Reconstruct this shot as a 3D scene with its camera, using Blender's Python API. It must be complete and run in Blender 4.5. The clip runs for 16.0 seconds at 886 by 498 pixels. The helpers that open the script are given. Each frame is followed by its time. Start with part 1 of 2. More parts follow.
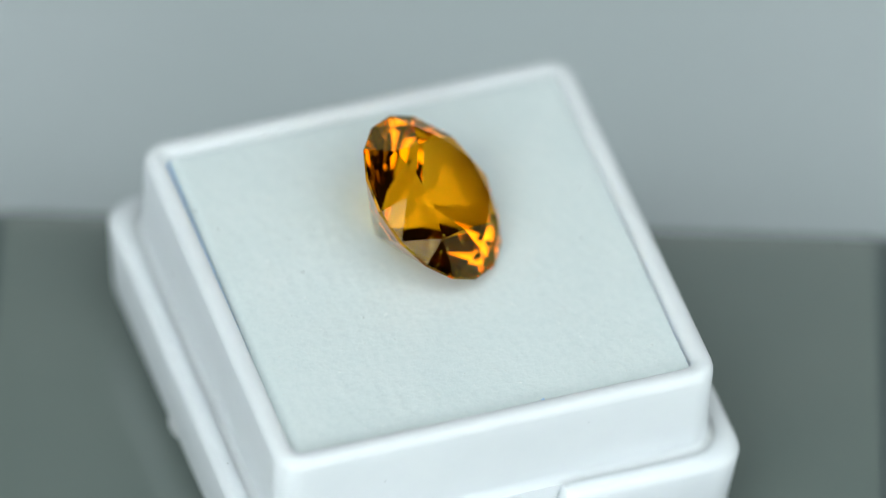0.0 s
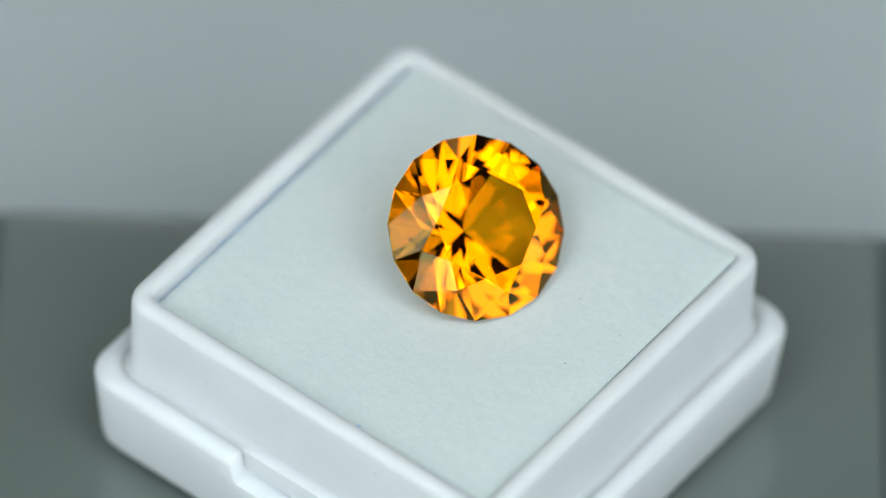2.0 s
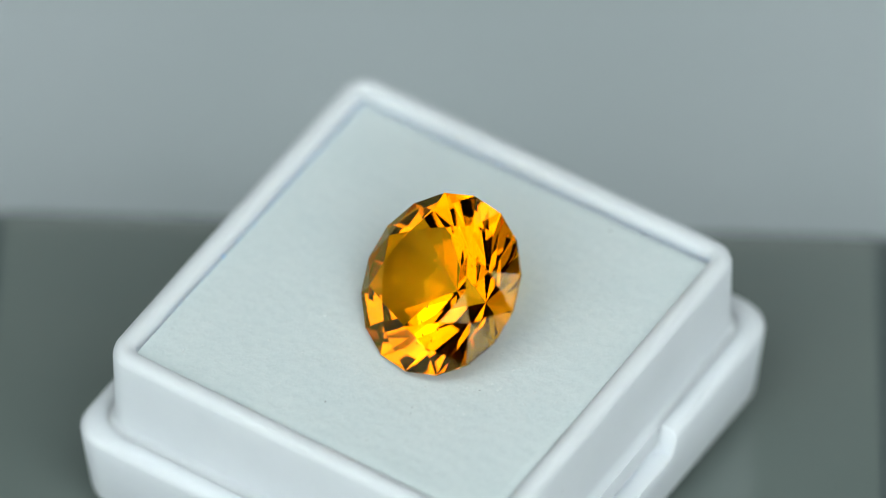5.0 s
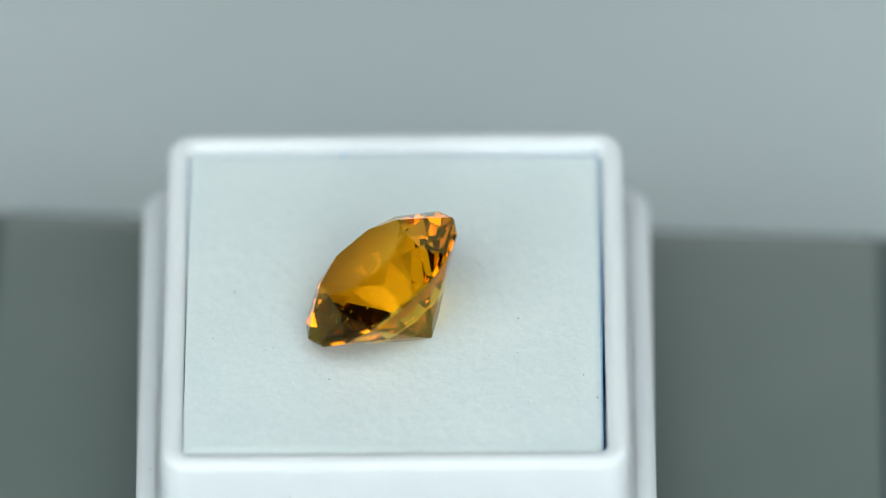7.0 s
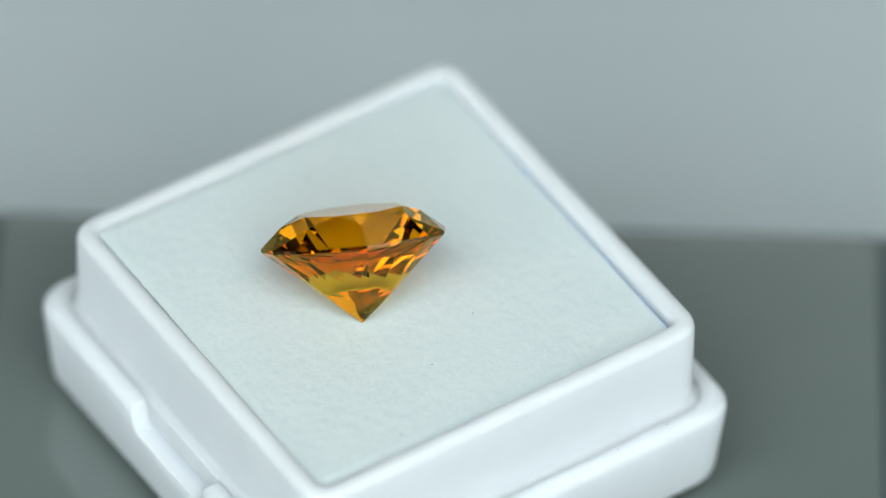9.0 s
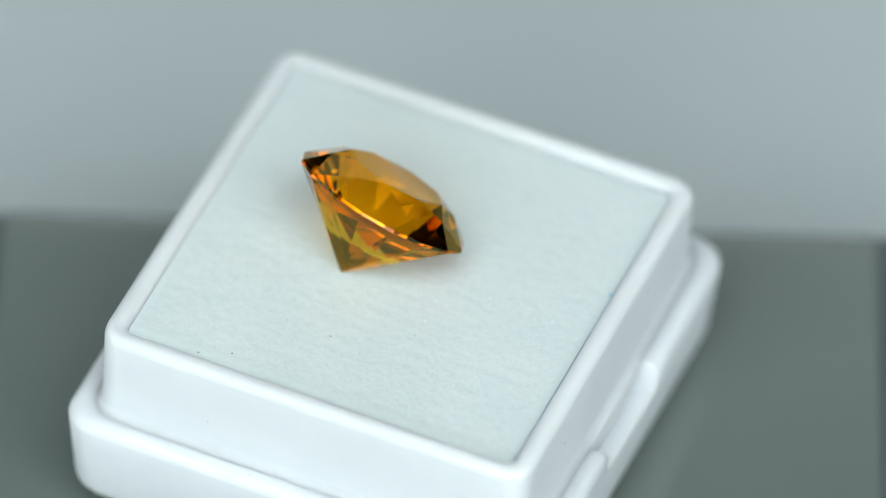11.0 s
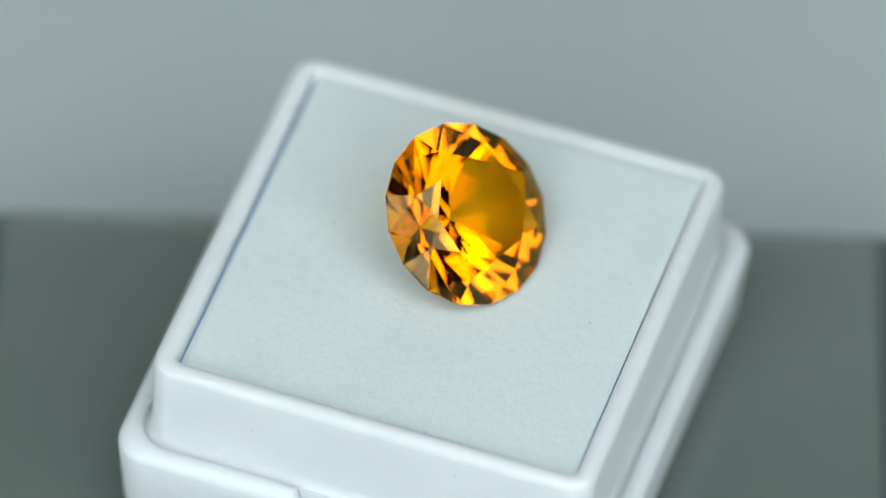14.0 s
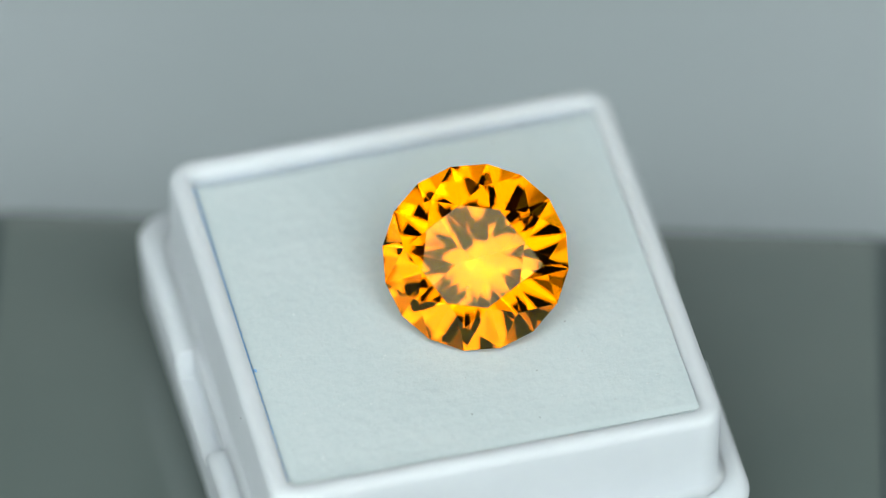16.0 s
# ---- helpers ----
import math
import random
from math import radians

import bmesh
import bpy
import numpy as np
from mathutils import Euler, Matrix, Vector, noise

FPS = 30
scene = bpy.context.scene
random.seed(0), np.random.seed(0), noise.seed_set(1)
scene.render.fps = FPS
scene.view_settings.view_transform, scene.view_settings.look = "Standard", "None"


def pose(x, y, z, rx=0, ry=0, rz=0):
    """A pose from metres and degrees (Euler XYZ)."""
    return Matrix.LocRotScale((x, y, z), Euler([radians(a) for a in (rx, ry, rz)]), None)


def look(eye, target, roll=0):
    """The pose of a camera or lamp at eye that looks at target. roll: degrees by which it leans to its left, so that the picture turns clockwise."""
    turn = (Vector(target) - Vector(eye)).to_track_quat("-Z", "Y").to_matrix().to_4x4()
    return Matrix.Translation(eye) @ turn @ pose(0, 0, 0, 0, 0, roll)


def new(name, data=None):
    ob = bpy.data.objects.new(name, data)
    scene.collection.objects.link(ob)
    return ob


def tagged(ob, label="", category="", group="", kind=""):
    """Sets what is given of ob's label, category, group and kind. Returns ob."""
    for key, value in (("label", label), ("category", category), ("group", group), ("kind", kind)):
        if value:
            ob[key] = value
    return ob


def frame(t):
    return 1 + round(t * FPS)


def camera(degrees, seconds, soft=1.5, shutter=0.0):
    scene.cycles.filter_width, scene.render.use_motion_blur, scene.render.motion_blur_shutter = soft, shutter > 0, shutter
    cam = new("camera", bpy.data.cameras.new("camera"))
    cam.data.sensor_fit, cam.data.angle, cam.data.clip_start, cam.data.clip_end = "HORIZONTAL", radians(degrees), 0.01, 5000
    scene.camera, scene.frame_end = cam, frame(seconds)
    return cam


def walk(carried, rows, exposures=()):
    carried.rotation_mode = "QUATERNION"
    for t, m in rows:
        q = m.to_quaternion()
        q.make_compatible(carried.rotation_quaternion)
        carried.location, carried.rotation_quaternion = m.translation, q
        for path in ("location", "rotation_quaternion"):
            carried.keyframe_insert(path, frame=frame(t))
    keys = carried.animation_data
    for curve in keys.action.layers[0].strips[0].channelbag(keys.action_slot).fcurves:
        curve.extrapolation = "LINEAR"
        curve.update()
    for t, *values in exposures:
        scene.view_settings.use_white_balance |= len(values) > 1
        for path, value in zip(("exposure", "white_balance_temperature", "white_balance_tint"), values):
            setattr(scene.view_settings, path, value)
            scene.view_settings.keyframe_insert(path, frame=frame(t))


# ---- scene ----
# A cut gem on a felt pad in an open white gem box, which turns on an upright axis
# through the origin; z = 0 is the level of the box's rim.
cam = camera(5.196, 16.0, soft=1.0)
EYE, AIM = (0.00000, -0.44483, 0.47860), (0.00180, 0.00146, 0.001354)
cam.data.dof.use_dof = True
cam.data.dof.focus_distance = 0.6490
cam.data.dof.aperture_fstop = 12.5
# the film camera's own exposure sinks a little whenever the bright face of the gem turns to it
EXPOSURES = [(0.0, 0.0), (0.5, -0.09), (1.0, -0.16), (1.5, -0.17), (2.0, -0.15), (3.0, -0.20), (3.5, -0.16), (4.7, -0.17), (6.0, -0.15), (6.5, -0.01), (7.0, 0.0),
             (8.0, 0.04), (9.0, 0.03), (11.5, 0.07), (12.0, 0.06), (13.0, -0.05), (13.5, -0.13), (14.0, -0.15), (15.0, -0.16), (15.5, -0.19), (16.0, -0.17)]
walk(cam, [(0.0, look(EYE, AIM, 1.813)), (16.0, look(EYE, AIM, 1.813))], EXPOSURES)

# ---- the turn ----
RATE, PHASE = -28.394, 20.036        # degrees a second, degrees at the start
BOX = pose(0.00136, 0.00156, 0, 0.632, 1.666, 0)


def spin(t):
    return pose(0, 0, 0, 0, 0, PHASE + RATE * t)


TIMES = [i * 0.25 for i in range(65)]
RIDERS = []                            # (thing, its pose on the turning axis)

# ---- world and light ----
world = bpy.data.worlds.new("world")
scene.world = world
world.use_nodes = True
world.node_tree.nodes["Background"].inputs[0].default_value = (0.60, 0.78, 0.85, 1)
world.node_tree.nodes["Background"].inputs[1].default_value = 0.19


def softbox(name, eye, target, w, h, watts, colour):
    data = bpy.data.lights.new(name, "AREA")
    data.shape, data.size, data.size_y, data.energy, data.color = "RECTANGLE", w, h, watts, colour
    ob = new(name, data)
    ob.matrix_world = look(eye, target)
    return ob


def around(azimuth, elevation, distance):
    """A place seen from the gem: azimuth from the camera's side, to its right."""
    a, e = radians(azimuth), radians(elevation)
    return (distance * math.sin(a) * math.cos(e), -distance * math.cos(a) * math.cos(e), distance * math.sin(e))


softbox("softbox_top", around(0, 70, 0.62), (0, 0, 0), 0.44, 0.19, 1.12, (0.90, 1.0, 1.0))
softbox("softbox_front", around(-35, 44, 0.62), (0, 0, 0), 0.345, 0.50, 1.78, (0.90, 1.0, 1.0))
softbox("softbox_front", around(35, 44, 0.62), (0, 0, 0), 0.345, 0.50, 1.78, (0.91, 1.0, 1.0))
softbox("softbox_low", around(0, 20, 0.62), (0, 0, 0), 0.34, 0.28, 1.30, (0.90, 1.0, 1.0))
softbox("softbox_side", around(-88, 6, 0.75), (0, 0, 0), 0.42, 0.24, 0.50, (0.90, 1.0, 1.0))
softbox("softbox_side", around(88, 6, 0.75), (0, 0, 0), 0.42, 0.24, 0.50, (0.91, 1.0, 1.0))
softbox("softbox_back", around(172, 24, 0.85), (0, 0, 0), 0.40, 0.68, 0.66, (0.90, 1.0, 1.0))


# ---- materials ----
class Mat:
    """A principled material with a few shortcuts for its nodes."""

    def __init__(self, name, colour, rough=0.5, **inputs):
        self.m = bpy.data.materials.new(name)
        self.m.use_nodes = True
        self.t = self.m.node_tree
        self.b = self.t.nodes["Principled BSDF"]
        self.b.inputs["Base Color"].default_value = (*colour, 1)
        self.b.inputs["Roughness"].default_value = rough
        for key, value in inputs.items():
            self.b.inputs[key.replace("_", " ")].default_value = value
        self.co = self.t.nodes.new("ShaderNodeTexCoord").outputs["Object"]

    def noise(self, scale, detail=4.0, rough=0.55, stretch=None):
        n = self.t.nodes.new("ShaderNodeTexNoise")
        n.inputs["Scale"].default_value, n.inputs["Detail"].default_value = scale, detail
        n.inputs["Roughness"].default_value = rough
        co = self.co
        if stretch:
            mp = self.t.nodes.new("ShaderNodeMapping")
            mp.inputs["Scale"].default_value = stretch
            self.t.links.new(co, mp.inputs["Vector"])
            co = mp.outputs["Vector"]
        self.t.links.new(co, n.inputs["Vector"])
        return n.outputs["Fac"]

    def ramp(self, fac, stops):
        r = self.t.nodes.new("ShaderNodeValToRGB")
        while len(r.color_ramp.elements) < len(stops):
            r.color_ramp.elements.new(0.5)
        for e, (p, c) in zip(r.color_ramp.elements, stops):
            e.position, e.color = p, (*c, 1)
        self.t.links.new(fac, r.inputs["Fac"])
        return r.outputs["Color"]

    def mix(self, fac, a, b):
        m = self.t.nodes.new("ShaderNodeMix")
        m.data_type = "RGBA"
        if isinstance(fac, float):
            m.inputs[0].default_value = fac
        else:
            self.t.links.new(fac, m.inputs[0])
        for i, v in ((6, a), (7, b)):
            if isinstance(v, tuple):
                m.inputs[i].default_value = (*v, 1)
            else:
                self.t.links.new(v, m.inputs[i])
        return m.outputs[2]

    def colour(self, out):
        self.t.links.new(out, self.b.inputs["Base Color"])
        return self

    def rough(self, fac, lo, hi):
        mr = self.t.nodes.new("ShaderNodeMapRange")
        mr.inputs["To Min"].default_value, mr.inputs["To Max"].default_value = lo, hi
        self.t.links.new(fac, mr.inputs["Value"])
        self.t.links.new(mr.outputs[0], self.b.inputs["Roughness"])
        return self

    def bump(self, fac, strength, distance):
        n = self.t.nodes.new("ShaderNodeBump")
        n.inputs["Strength"].default_value, n.inputs["Distance"].default_value = strength, distance
        self.t.links.new(fac, n.inputs["Height"])
        if self.b.inputs["Normal"].links:
            self.t.links.new(self.b.inputs["Normal"].links[0].from_socket, n.inputs["Normal"])
        self.t.links.new(n.outputs[0], self.b.inputs["Normal"])
        return self


def plastic_white():
    m = Mat("white_plastic", (0.80, 0.80, 0.83), 0.32, IOR=1.49)
    m.b.inputs["Subsurface Weight"].default_value = 0.9
    m.b.inputs["Subsurface Radius"].default_value = (1.0, 0.98, 1.02)
    m.b.inputs["Subsurface Scale"].default_value = 0.0024
    m.colour(m.ramp(m.noise(180, 3), [(0.3, (0.715, 0.745, 0.785)), (0.7, (0.75, 0.78, 0.82))]))
    m.rough(m.noise(900, 5), 0.50, 0.66)
    m.bump(m.noise(1600, 4), 0.10, 0.00004)
    return m.m


def felt_white():
    m = Mat("white_felt", (0.78, 0.84, 0.85), 0.95)
    m.b.inputs["Sheen Weight"].default_value = 0.15
    m.b.inputs["Specular IOR Level"].default_value = 0.2
    fine = m.noise(2600, 6, 0.65)
    broad = m.noise(220, 3)
    a = m.ramp(broad, [(0.3, (0.63, 0.705, 0.715)), (0.7, (0.685, 0.745, 0.75))])
    b = m.ramp(fine, [(0.32, (0.60, 0.68, 0.69)), (0.6, (0.70, 0.76, 0.765))])
    m.colour(m.mix(0.4, a, b))
    m.bump(fine, 0.40, 0.00013)
    m.bump(m.noise(800, 5, 0.65, (1.0, 0.7, 1.0)), 0.20, 0.00020)
    return m.m


def foam_blue():
    m = Mat("blue_foam", (0.03, 0.10, 0.45), 0.9)
    m.colour(m.ramp(m.noise(3000, 4), [(0.3, (0.28, 0.52, 0.85)), (0.7, (0.36, 0.60, 0.90))]))
    m.bump(m.noise(3500, 4), 0.4, 0.0001)
    return m.m


def gem_orange():
    """Tinted stone: a light stain on each passage of the surface and a deeper one on each
    reflection inside, where the way through the stone is longer; over it a clear white gloss."""
    m = bpy.data.materials.new("orange_gem")
    m.use_nodes = True
    t = m.node_tree
    t.nodes.remove(t.nodes["Principled BSDF"])
    through_it, inner, fresnel, body = (t.nodes.new("ShaderNode" + k) for k in ("BsdfRefraction", "BsdfGlossy", "Fresnel", "MixShader"))
    ior = 1.64
    through_it.inputs["Color"].default_value = (1.0, 0.77, 0.16, 1)
    through_it.inputs["Roughness"].default_value, through_it.inputs["IOR"].default_value = 0.0, ior
    inner.inputs["Roughness"].default_value = 0.0
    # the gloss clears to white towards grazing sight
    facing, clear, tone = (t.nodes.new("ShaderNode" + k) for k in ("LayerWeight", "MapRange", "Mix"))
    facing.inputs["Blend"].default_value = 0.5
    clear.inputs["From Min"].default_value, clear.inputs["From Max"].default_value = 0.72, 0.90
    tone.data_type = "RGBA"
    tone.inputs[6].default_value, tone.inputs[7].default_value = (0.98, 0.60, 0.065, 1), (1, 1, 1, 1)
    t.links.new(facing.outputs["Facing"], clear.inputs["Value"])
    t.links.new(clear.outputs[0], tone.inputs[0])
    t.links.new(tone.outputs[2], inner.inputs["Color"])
    fresnel.inputs["IOR"].default_value = ior
    t.links.new(fresnel.outputs[0], body.inputs[0])
    t.links.new(through_it.outputs[0], body.inputs[1])
    t.links.new(inner.outputs[0], body.inputs[2])
    gloss, mix = t.nodes.new("ShaderNodeBsdfGlossy"), t.nodes.new("ShaderNodeMixShader")
    gloss.inputs["Color"].default_value, gloss.inputs["Roughness"].default_value = (1, 1, 1, 1), 0.0
    mix.inputs[0].default_value = 0.022
    t.links.new(body.outputs[0], mix.inputs[1])
    t.links.new(gloss.outputs[0], mix.inputs[2])
    t.links.new(mix.outputs[0], t.nodes["Material Output"].inputs["Surface"])
    return m


def plate_grey():
    m = Mat("grey_acrylic", (0.07, 0.09, 0.08), 0.1, IOR=1.75)
    m.colour(m.ramp(m.noise(45, 4), [(0.3, (0.130, 0.160, 0.149)), (0.7, (0.149, 0.177, 0.163))]))
    m.rough(m.noise(120, 4), 0.07, 0.13)
    return m.m


def rail_dark():
    m = Mat("dark_rail", (0.05, 0.07, 0.072), 0.35)
    m.colour(m.ramp(m.noise(120, 3), [(0.3, (0.065, 0.088, 0.088)), (0.7, (0.085, 0.105, 0.105))]))
    return m.m


def table_grey():
    m = Mat("grey_laminate", (0.42, 0.47, 0.49), 0.85)
    m.colour(m.ramp(m.noise(25, 3), [(0.3, (0.482, 0.535, 0.552)), (0.7, (0.517, 0.560, 0.582))]))
    m.bump(m.noise(900, 4), 0.1, 0.0001)
    return m.m


def wall_paint():
    m = Mat("wall_paint", (0.35, 0.39, 0.40), 0.9)
    m.colour(m.ramp(m.noise(3, 4), [(0.3, (0.055, 0.062, 0.065)), (0.7, (0.075, 0.082, 0.085))]))
    return m.m


def speck(name, colour):
    m = Mat(name, colour, 0.8)
    m.colour(m.ramp(m.noise(9000, 2), [(0.3, tuple(c * 0.7 for c in colour)), (0.7, colour)]))
    return m.m


PLASTIC, FELT, FOAM, GEM = plastic_white(), felt_white(), foam_blue(), gem_orange()
PLATE, RAIL, TABLE, WALL = plate_grey(), rail_dark(), table_grey(), wall_paint()
DUST, FIBRE = speck("grey_dust", (0.10, 0.10, 0.11)), speck("white_fibre", (0.80, 0.85, 0.85))


# ---- mesh helpers ----
def part(name, bm, material, parent=None, label="", smooth=False):
    bmesh.ops.recalc_face_normals(bm, faces=bm.faces[:])
    me = bpy.data.meshes.new(name)
    bm.to_mesh(me)
    bm.free()
    me.materials.append(material)
    if smooth:
        me.shade_smooth()
        me.set_sharp_from_angle(angle=radians(35))
    ob = new(name, me)
    ob.parent = parent
    return tagged(ob, label) if label else ob


def outline(hx, hy, r, n=8):
    """A rounded rectangle, counterclockwise."""
    pts = []
    for cx, cy, a in ((hx - r, hy - r, 0), (r - hx, hy - r, 90), (r - hx, r - hy, 180), (hx - r, r - hy, 270)):
        for i in range(n + 1):
            w = radians(a + 90 * i / n)
            pts.append((cx + r * math.cos(w), cy + r * math.sin(w)))
    return pts


def loft(rings, close=True, cap=True):
    """A skin over rings of equal length; close joins the last to the first."""
    bm = bmesh.new()
    rows = [[bm.verts.new(p) for p in ring] for ring in rings]
    n = len(rows[0])
    pairs = list(zip(rows, rows[1:])) + ([(rows[-1], rows[0])] if close else [])
    for a, b in pairs:
        for i in range(n):
            bm.faces.new((a[i], a[(i + 1) % n], b[(i + 1) % n], b[i]))
    if cap and not close:
        bm.faces.new(rows[0])
        bm.faces.new(rows[-1])
    return bm


def ring(half, r, z, n=8):
    return [(x, y, z) for x, y in outline(half, half, r, n)]


def slab(x0, x1, y0, y1, z0, z1, r, steps=5):
    """A block with rounded upper edges."""
    cx, cy, hx, hy = (x0 + x1) / 2, (y0 + y1) / 2, (x1 - x0) / 2, (y1 - y0) / 2
    rows = [[(cx + x, cy + y, z0) for x, y in outline(hx, hy, r, 4)]]
    for i in range(steps + 1):
        w = math.pi / 2 * i / steps
        d = r * (1 - math.cos(w)) * 0.98
        rows.append([(cx + x, cy + y, z1 - r + r * math.sin(w)) for x, y in outline(hx - d, hy - d, r * 1.02 - d, 4)])
    return loft(rows, close=False)


def carve(ob, cutters):
    """Cuts the cutters out of ob and removes them."""
    for c in cutters:
        mod = ob.modifiers.new("cut", "BOOLEAN")
        mod.operation, mod.solver, mod.object = "DIFFERENCE", "EXACT", c
    soft = ob.modifiers.new("round", "BEVEL")
    soft.width, soft.segments, soft.limit_method, soft.angle_limit = 0.00022, 3, "ANGLE", radians(38)
    bpy.context.view_layer.update()
    me = bpy.data.meshes.new_from_object(ob.evaluated_get(bpy.context.evaluated_depsgraph_get()))
    ob.modifiers.clear()
    ob.data = me
    me.shade_smooth()
    me.set_sharp_from_angle(angle=radians(35))
    for c in cutters:
        bpy.data.objects.remove(c)
    return ob


# ---- the setting ----
Z_PLATE = -0.01505


def build_setting():
    # light grey table top that shows behind the plate
    tagged(part("table_top", slab(-1.495, 1.495, -1.495, 1.495, -0.060, Z_PLATE - 0.010, 0.004), TABLE, smooth=True), "light blue-grey matt table top behind the plate", "table top", kind="structure")

    # the room round it, closed
    def wall(name, x0, x1, y0, y1, z0, z1, cat):
        bm = bmesh.new()
        bmesh.ops.create_cube(bm, size=1)
        for v in bm.verts:
            v.co = ((x0 + x1) / 2 + v.co.x * (x1 - x0), (y0 + y1) / 2 + v.co.y * (y1 - y0), (z0 + z1) / 2 + v.co.z * (z1 - z0))
        tagged(part(name, bm, WALL), "plain matt dark grey painted " + cat, cat, kind="structure")
    wall("wall_north", -1.5, 1.5, 1.5, 1.6, -0.060, 1.6, "wall")
    wall("wall_south", -1.5, 1.5, -1.6, -1.5, -0.060, 1.6, "wall")
    wall("wall_east", 1.5, 1.6, -1.6, 1.6, -0.060, 1.6, "wall")
    wall("wall_west", -1.6, -1.5, -1.6, 1.6, -0.060, 1.6, "wall")
    wall("ceiling", -1.6, 1.6, -1.6, 1.6, 1.6, 1.7, "ceiling")
    wall("floor", -1.6, 1.6, -1.6, 1.6, -0.16, -0.060, "floor")


def build_plate():
    plate = new("display_plate")
    y0, y1, zb, r = -0.085, 0.02115, Z_PLATE - 0.010, 0.0035

    def board(x0, x1, drop):
        """A strip of the plate up to where its back edge begins to roll over."""
        prof = [(y1 - r, zb), (y0, zb), (y0, Z_PLATE - drop), (y1 - r, Z_PLATE - drop)]
        return loft([[(x, y, z) for y, z in prof] for x in (x0, x1)], close=False)

    def roll(x0, x1, drop):
        """The quarter round of the back edge with the face below it."""
        prof = [(y1, zb), (y1 - r, zb)]
        for i in range(17):
            w = math.pi / 2 * i / 16
            prof.append((y1 - r + r * math.sin(w), Z_PLATE - drop - r + r * math.cos(w)))
        return loft([[(x, y, z) for y, z in prof] for x in (x0, x1)], close=False)
    part("top_panel", board(-0.0286, 0.0319, 0), PLATE, plate, smooth=True)
    part("back_edge", roll(-0.0286, 0.0319, 0), PLATE, plate, "", True)
    for x0, x1 in ((-0.0360, -0.0286), (0.0319, 0.0390)):
        rail = part("side_rail", board(x0, x1, 0.0001), RAIL, plate, "dark edge strip", True)
        part("back_edge", roll(x0, x1, 0.0001), RAIL, rail, "", True)
    tagged(plate, "dark grey glossy acrylic display plate with a rolled back edge", "plate")


# ---- the gem box ----
IN, OUT, BASE = 0.0140, 0.01543, 0.01734
Z_LEDGE, Z_BOTTOM = -0.0070, -0.0143


def build_box():
    box = new("gem_box")
    # upper wall: outer face, rounded rim, inner face down to the well's floor
    fillet = 0.0006
    rows = [ring(OUT + fillet, 0.0017 + fillet, Z_LEDGE - 0.0016)]
    for i in range(7):
        w = math.pi / 2 * i / 6
        d = fillet * (1 - math.sin(w))
        rows.append(ring(OUT + d, 0.0017 + d, Z_LEDGE + 0.00001 + fillet * (1 - math.cos(w))))
    rows.append(ring(OUT, 0.0017, -0.0007))
    mid = (OUT + IN) / 2
    for i in range(1, 8):
        w = math.pi * i / 8
        d = (OUT - IN) / 2 * math.cos(w)
        rows.append(ring(mid + d, max(0.0007, 0.0011 + d), -0.0006 + 0.0006 * math.sin(w)))
    rows += [ring(IN, 0.0005, -0.0007), ring(IN - 0.0001, 0.0005, -0.0060)]
    bm = loft(rows, close=False, cap=False)
    n = len(rows[0])
    bm.verts.ensure_lookup_table()
    bm.faces.new([bm.verts[i] for i in range(n)])
    bm.faces.new([bm.verts[(len(rows) - 1) * n + i] for i in range(n)])
    part("upper_wall", bm, PLASTIC, box, smooth=True)
    # lower tier with a rounded ledge and a latch pocket on two sides
    rows = [ring(BASE - 0.0016, 0.0020, Z_BOTTOM)]
    for i in range(6):
        w = math.pi / 2 * i / 5
        rows.append(ring(BASE - 0.0004 - 0.0012 * (1 - math.sin(w)), 0.0024, Z_BOTTOM + 0.0012 * (1 - math.cos(w))))
    for i in range(6):
        w = math.pi / 2 * i / 5
        rows.append(ring(BASE - 0.0007 * (1 - math.cos(w)), 0.0024, Z_LEDGE - 0.0007 + 0.0007 * math.sin(w)))
    tier = part("lower_tier", loft(rows, close=False), PLASTIC, box, smooth=True)
    bm = bmesh.new()
    bmesh.ops.create_icosphere(bm, subdivisions=2, radius=1, matrix=pose(-BASE + 0.00055, 0.0012, Z_BOTTOM + 0.0011, 0, -30, 4) @ Matrix.Diagonal((0.00045, 0.0011, 0.0006, 1)))
    part("moulding_nub", bm, PLASTIC, box, smooth=True)
    cutters = []
    for s in (1, -1):
        rows = []
        for z, g in ((Z_LEDGE - 0.0021, 0.0), (Z_LEDGE - 0.0017, 0.0003), (Z_LEDGE - 0.0002, 0.0005), (Z_LEDGE + 0.0004, 0.0009)):
            rows.append([(x, s * (BASE + 0.0004) + y, z) for x, y in outline(0.0039 + g, 0.0019 + g * 0.6, 0.0008, 6)])
        c = part("cutter", loft(rows, close=False), PLASTIC)
        cutters.append(c)
    carve(tier, cutters)
    tagged(box, "open square white plastic gem box with stepped base", "box")
    RIDERS.append((box, BOX))
    return box


def felt_level(x, y):
    return -0.000614 + 0.012 * x + 0.016 * y


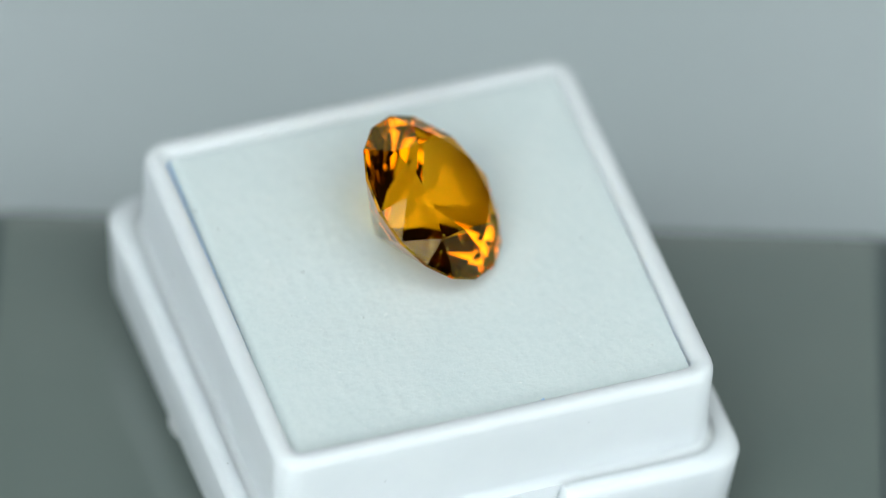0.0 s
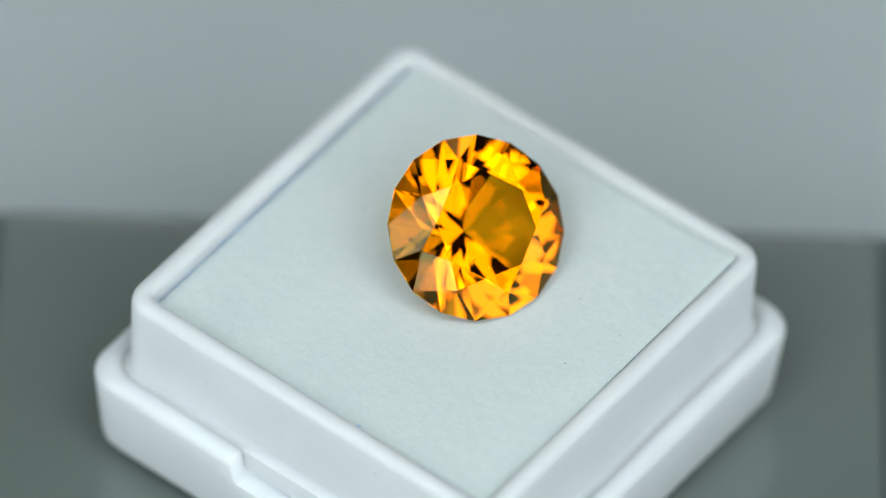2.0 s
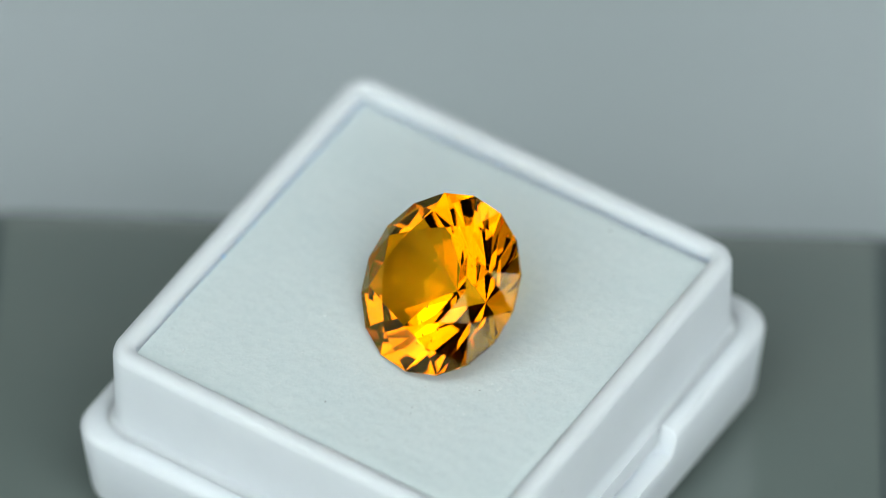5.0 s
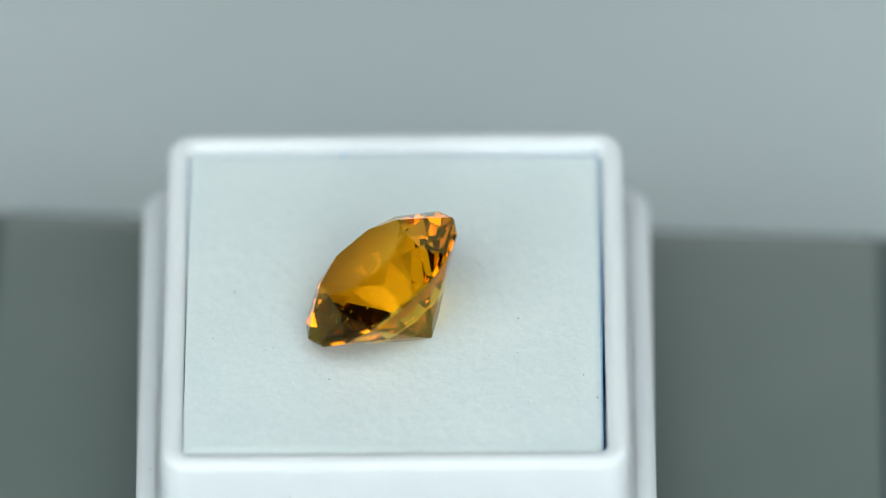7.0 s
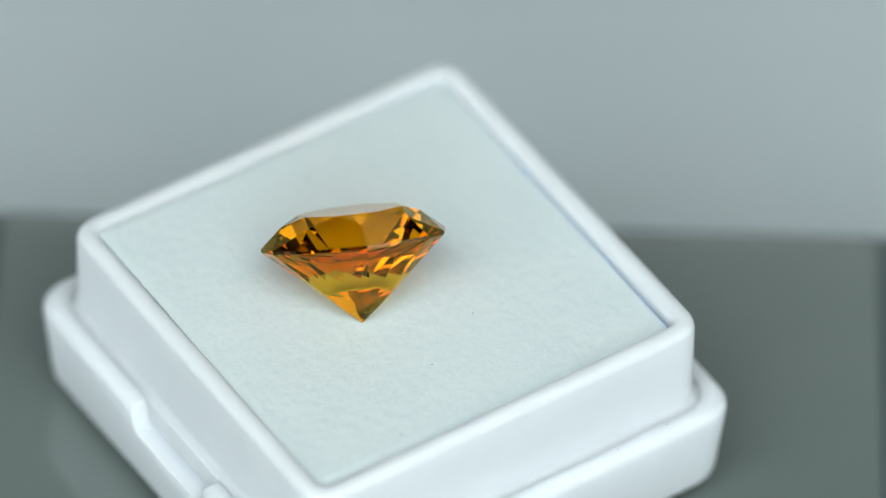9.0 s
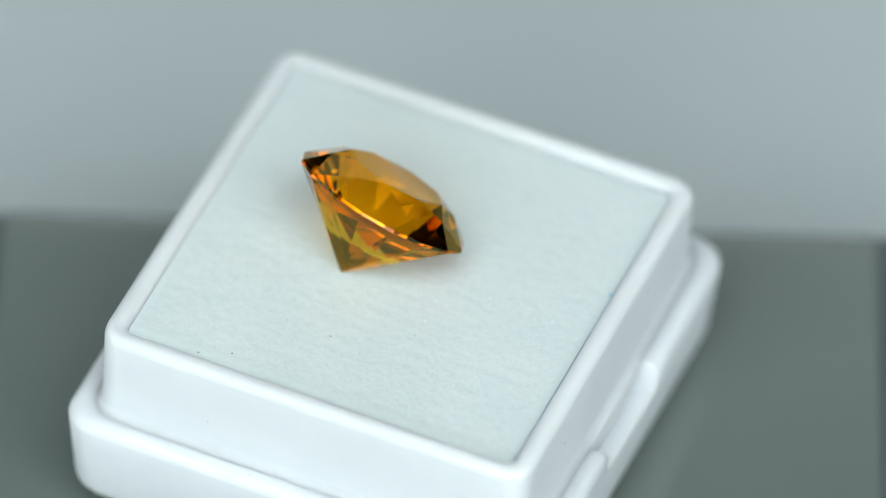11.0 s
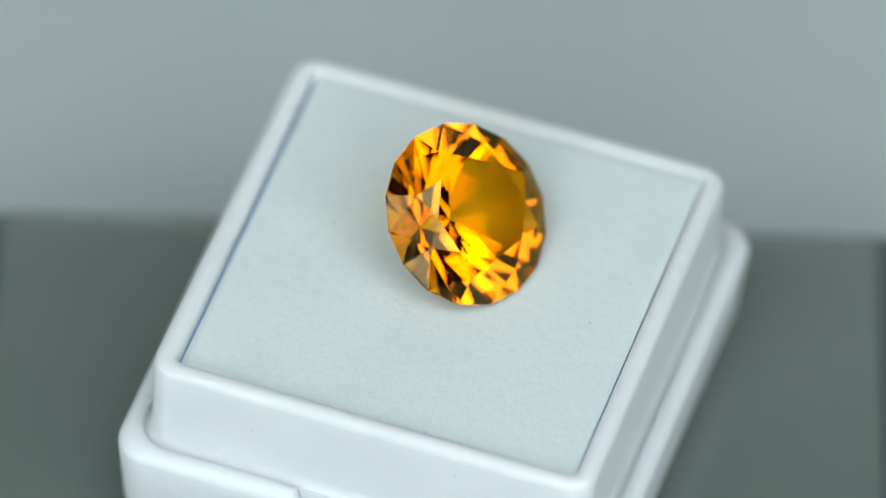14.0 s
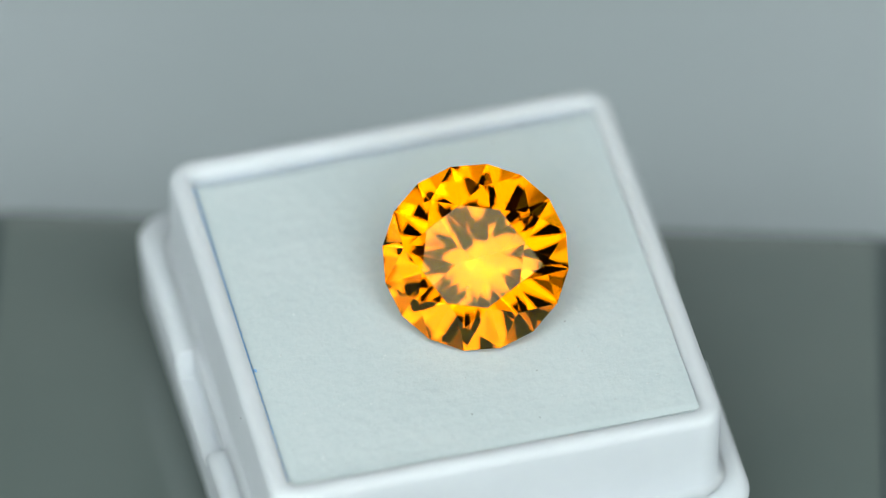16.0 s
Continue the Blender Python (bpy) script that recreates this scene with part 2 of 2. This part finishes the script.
def build_pad():
    # felt sheet with a slightly uneven top and a wavering cut edge
    n, x0, x1, y0, y1 = 150, -0.01384, 0.01397, -0.01388, 0.01397
    bm = bmesh.new()
    grid = []
    for j in range(n + 1):
        row = []
        for i in range(n + 1):
            u, v = i / n, j / n
            x, y = x0 + (x1 - x0) * u, y0 + (y1 - y0) * v
            edge = min(u, 1 - u, v, 1 - v)
            fray = noise.noise(Vector((x * 1800, y * 1800, 3))) + 0.6 * noise.noise(Vector((x * 5200, y * 5200, 7)))
            if i == 0:
                x += 0.00022 * v + 0.00005 * fray
            if i == n:
                x += -0.00010 * (1 - v) + 0.00004 * fray
            if j == 0:
                y += 0.00014 * (1 - u) + 0.00003 * fray
            if j == n:
                y += 0.00002 * fray
            z = felt_level(x, y) + 0.00005 * noise.noise(Vector((x * 260, y * 260, 1))) + 0.000025 * noise.noise(Vector((x * 1500, y * 1100, 5)))
            # pressed in under the stone, from its point to its girdle
            k = min(1.0, max(0.0, ((x + 0.0025) * 0.92 - (y - 0.0034) * 0.39) / 0.0084))
            away = math.hypot(x + 0.0025 - 0.0078 * k, y - 0.0034 + 0.0033 * k)
            z -= 0.00010 * (1 - 0.35 * k) * math.exp(-(away / 0.0030) ** 2)
            z -= 0.00010 * max(0.0, 1 - edge * n / 3)
            z -= 0.00030 * max(0.0, 1 - u * n / 5) ** 2
            row.append(bm.verts.new((x, y, z)))
        grid.append(row)
    for j in range(n):
        for i in range(n):
            bm.faces.new((grid[j][i], grid[j][i + 1], grid[j + 1][i + 1], grid[j + 1][i]))
    rim = [grid[0][i] for i in range(n)] + [grid[j][n] for j in range(n)] + [grid[n][n - i] for i in range(n)] + [grid[n - j][0] for j in range(n)]
    low = [bm.verts.new((v.co.x, v.co.y, v.co.z - 0.00018)) for v in rim]
    skirt = [Vector(v.co) for v in low]
    for i in range(len(rim)):
        k = (i + 1) % len(rim)
        bm.faces.new((rim[i], low[i], low[k], rim[k]))
    bm.faces.new(low)
    pad = new("felt_pad")
    part("felt_face", bm, FELT, pad, smooth=True)
    # the foam stands out a little past the felt's cut edge
    def proud(p, z):
        return (max(-0.01392, min(0.01392, p.x * 1.008)), max(-0.01392, min(0.01392, p.y * 1.008)), z)
    rows = [[proud(p, p.z + 0.00006) for p in skirt], [proud(p, -0.0059) for p in skirt]]
    part("foam_backing", loft(rows, close=False), FOAM, pad, "blue foam backing", True)
    bm = bmesh.new()
    bmesh.ops.create_icosphere(bm, subdivisions=2, radius=1, matrix=pose(0.00347, -0.01378, felt_level(0.00347, -0.01378) + 0.00010, 20, 10, 30) @ Matrix.Diagonal((0.00016, 0.00010, 0.00009, 1)))
    part("foam_crumb", bm, FOAM, pad, "blue crumb of foam")
    tagged(pad, "square pale white felt pad with blue foam backing in the box", "pad")
    RIDERS.append((pad, BOX))


# ---- the gem ----
R_GEM, DEPTH = 0.006258, 0.005587       # girdle radius, culet below the girdle's middle
CULET = (-0.001103, 0.004922, -0.000560)
AZ, EL = -22.785, 48.05


def build_gem():
    """Round brilliant: 8-sided table, 8 stars, 8 kites, 16 upper halves, a thin girdle,
    16 lower halves, 8 pavilion mains to a point. Its axis is z, the culet the origin."""
    bm = bmesh.new()
    gt, crown = 0.0085 * 2 * R_GEM, 0.152 * 2 * R_GEM
    ztop, zup, zlo = DEPTH + gt + crown, DEPTH + gt, DEPTH - gt

    def vert(r, deg, z):
        return bm.verts.new((r * R_GEM * math.cos(radians(deg)), r * R_GEM * math.sin(radians(deg)), z))
    rt = 0.568
    table = [vert(rt, 22.5 + 45 * i, ztop) for i in range(8)]
    # the kites' planes run from the table's corners to the girdle; stars' tips lie on them
    rs = 0.757
    slope = (ztop - zup) / (1 - rt)
    zs = zup + slope * (1 - rs * math.cos(radians(22.5)))
    star = [vert(rs, 45 * i, zs) for i in range(8)]
    up = [vert(1, 22.5 * i, zup) for i in range(16)]
    lo = [vert(1, 22.5 * i, zlo) for i in range(16)]
    culet = vert(0, 0, 0)
    rp = 0.24
    # pavilion mains are centred on multiples of 45; lower halves reach far down
    tip = [vert(rp, 22.5 + 45 * i, zlo * rp * math.cos(radians(22.5)) * 1.0) for i in range(8)]
    zones = {"table_facet": [table], "crown": [], "girdle": [], "pavilion": []}
    for i in range(8):
        k = (i + 1) % 8
        # star on the table's edge, two halves of a kite, two upper halves
        zones["crown"] += [(table[i], star[k], table[k]), (table[i], star[i], up[2 * i + 1]), (table[i], up[2 * i + 1], star[k]),
                           (star[i], up[2 * i], up[2 * i + 1]), (star[k], up[2 * i + 1], up[(2 * i + 2) % 16])]
        # pavilion main on 45 i, two lower halves
        zones["pavilion"] += [(culet, tip[i - 1], lo[2 * i]), (culet, lo[2 * i], tip[i]),
                              (tip[i], lo[2 * i], lo[2 * i + 1]), (tip[i], lo[2 * i + 1], lo[(2 * i + 2) % 16])]
    for i in range(16):
        k = (i + 1) % 16
        zones["girdle"].append((up[i], lo[i], lo[k], up[k]))
    gem = new("gemstone")
    middle = Vector((0, 0, DEPTH * 0.9))
    for name, faces in zones.items():
        # each zone keeps the stone's own corners, faces turned outwards
        me = bpy.data.meshes.new(name)
        verts, index, polys = [], {}, []
        for f in faces:
            ps = [v.co.copy() for v in f]
            if (ps[1] - ps[0]).cross(ps[2] - ps[0]).dot(ps[0] - middle) < 0:
                f = tuple(reversed(f))
            poly = []
            for v in f:
                if v not in index:
                    index[v] = len(verts)
                    verts.append(tuple(v.co))
                poly.append(index[v])
            polys.append(poly)
        me.from_pydata(verts, [], polys)
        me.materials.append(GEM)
        new(name, me).parent = gem
    bm.free()
    tagged(gem, "round brilliant-cut transparent orange gemstone lying on the felt", "gemstone")
    tilt = pose(*CULET, 0, 0, AZ) @ pose(0, 0, 0, 0, 90 - EL, 0)
    RIDERS.append((gem, tilt))


SPECKS = ((-12.5, 6.85, 1.1), (4.37, 7.28, 0.7), (8.63, 4.57, 0.6), (8.08, 4.36, 0.6), (-8.13, 4.79, 0.6), (-8.2, 1.58, 1.0), (-6.23, 5.04, 0.5),
          (10.73, -0.8, 1.1), (12.12, 3.46, 0.8), (-13.4, 8.9, 1.0), (-5.6, -3.4, 0.7), (-10.2, -1.9, 0.5))    # millimetres on the felt, relative size


def build_dust():
    rng = random.Random(4)

    def grain(bm, x, y, s):
        m = pose(x, y, felt_level(x, y) + s * 0.25, rng.uniform(0, 40), rng.uniform(0, 40), rng.uniform(0, 360)) @ Matrix.Diagonal((s * rng.uniform(1, 2.2), s, s * 0.7, 1))
        bmesh.ops.create_icosphere(bm, subdivisions=1, radius=1, matrix=m)
    bm = bmesh.new()
    for x, y, k in SPECKS:
        grain(bm, x / 1000, y / 1000, 0.00005 * k)
    # a few on the ledge and on the walls of the box
    for x, y, z in ((-0.0164, -0.0080, Z_LEDGE), (-0.0166, 0.0035, Z_LEDGE), (-0.0163, -0.0121, Z_LEDGE), (0.0164, 0.0092, Z_LEDGE), (0.0090, 0.0165, Z_LEDGE),
                    (-0.0080, -OUT, -0.0034), (0.0062, -OUT, -0.0020), (-OUT, 0.0072, -0.0046), (0.0070, OUT, -0.0030)):
        bmesh.ops.create_icosphere(bm, subdivisions=1, radius=0.00004, matrix=pose(x, y, z))
    RIDERS.append((tagged(part("dust_specks", bm, DUST), "tiny dark dust specks on the felt pad", "dust", kind="stuff"), BOX))
    bm = bmesh.new()
    for _ in range(190):
        grain(bm, rng.uniform(-0.0132, 0.0132), rng.uniform(-0.0132, 0.0132), 0.000048 * rng.uniform(0.6, 1.5))
    RIDERS.append((tagged(part("lint_fibres", bm, FIBRE), "tiny white lint tufts on the felt pad", "dust", kind="stuff"), BOX))


build_setting()
build_plate()
build_box()
build_pad()
build_gem()
build_dust()


def motions():
    for thing, rest in RIDERS:
        walk(thing, [(t, spin(t) @ rest) for t in TIMES])


motions()
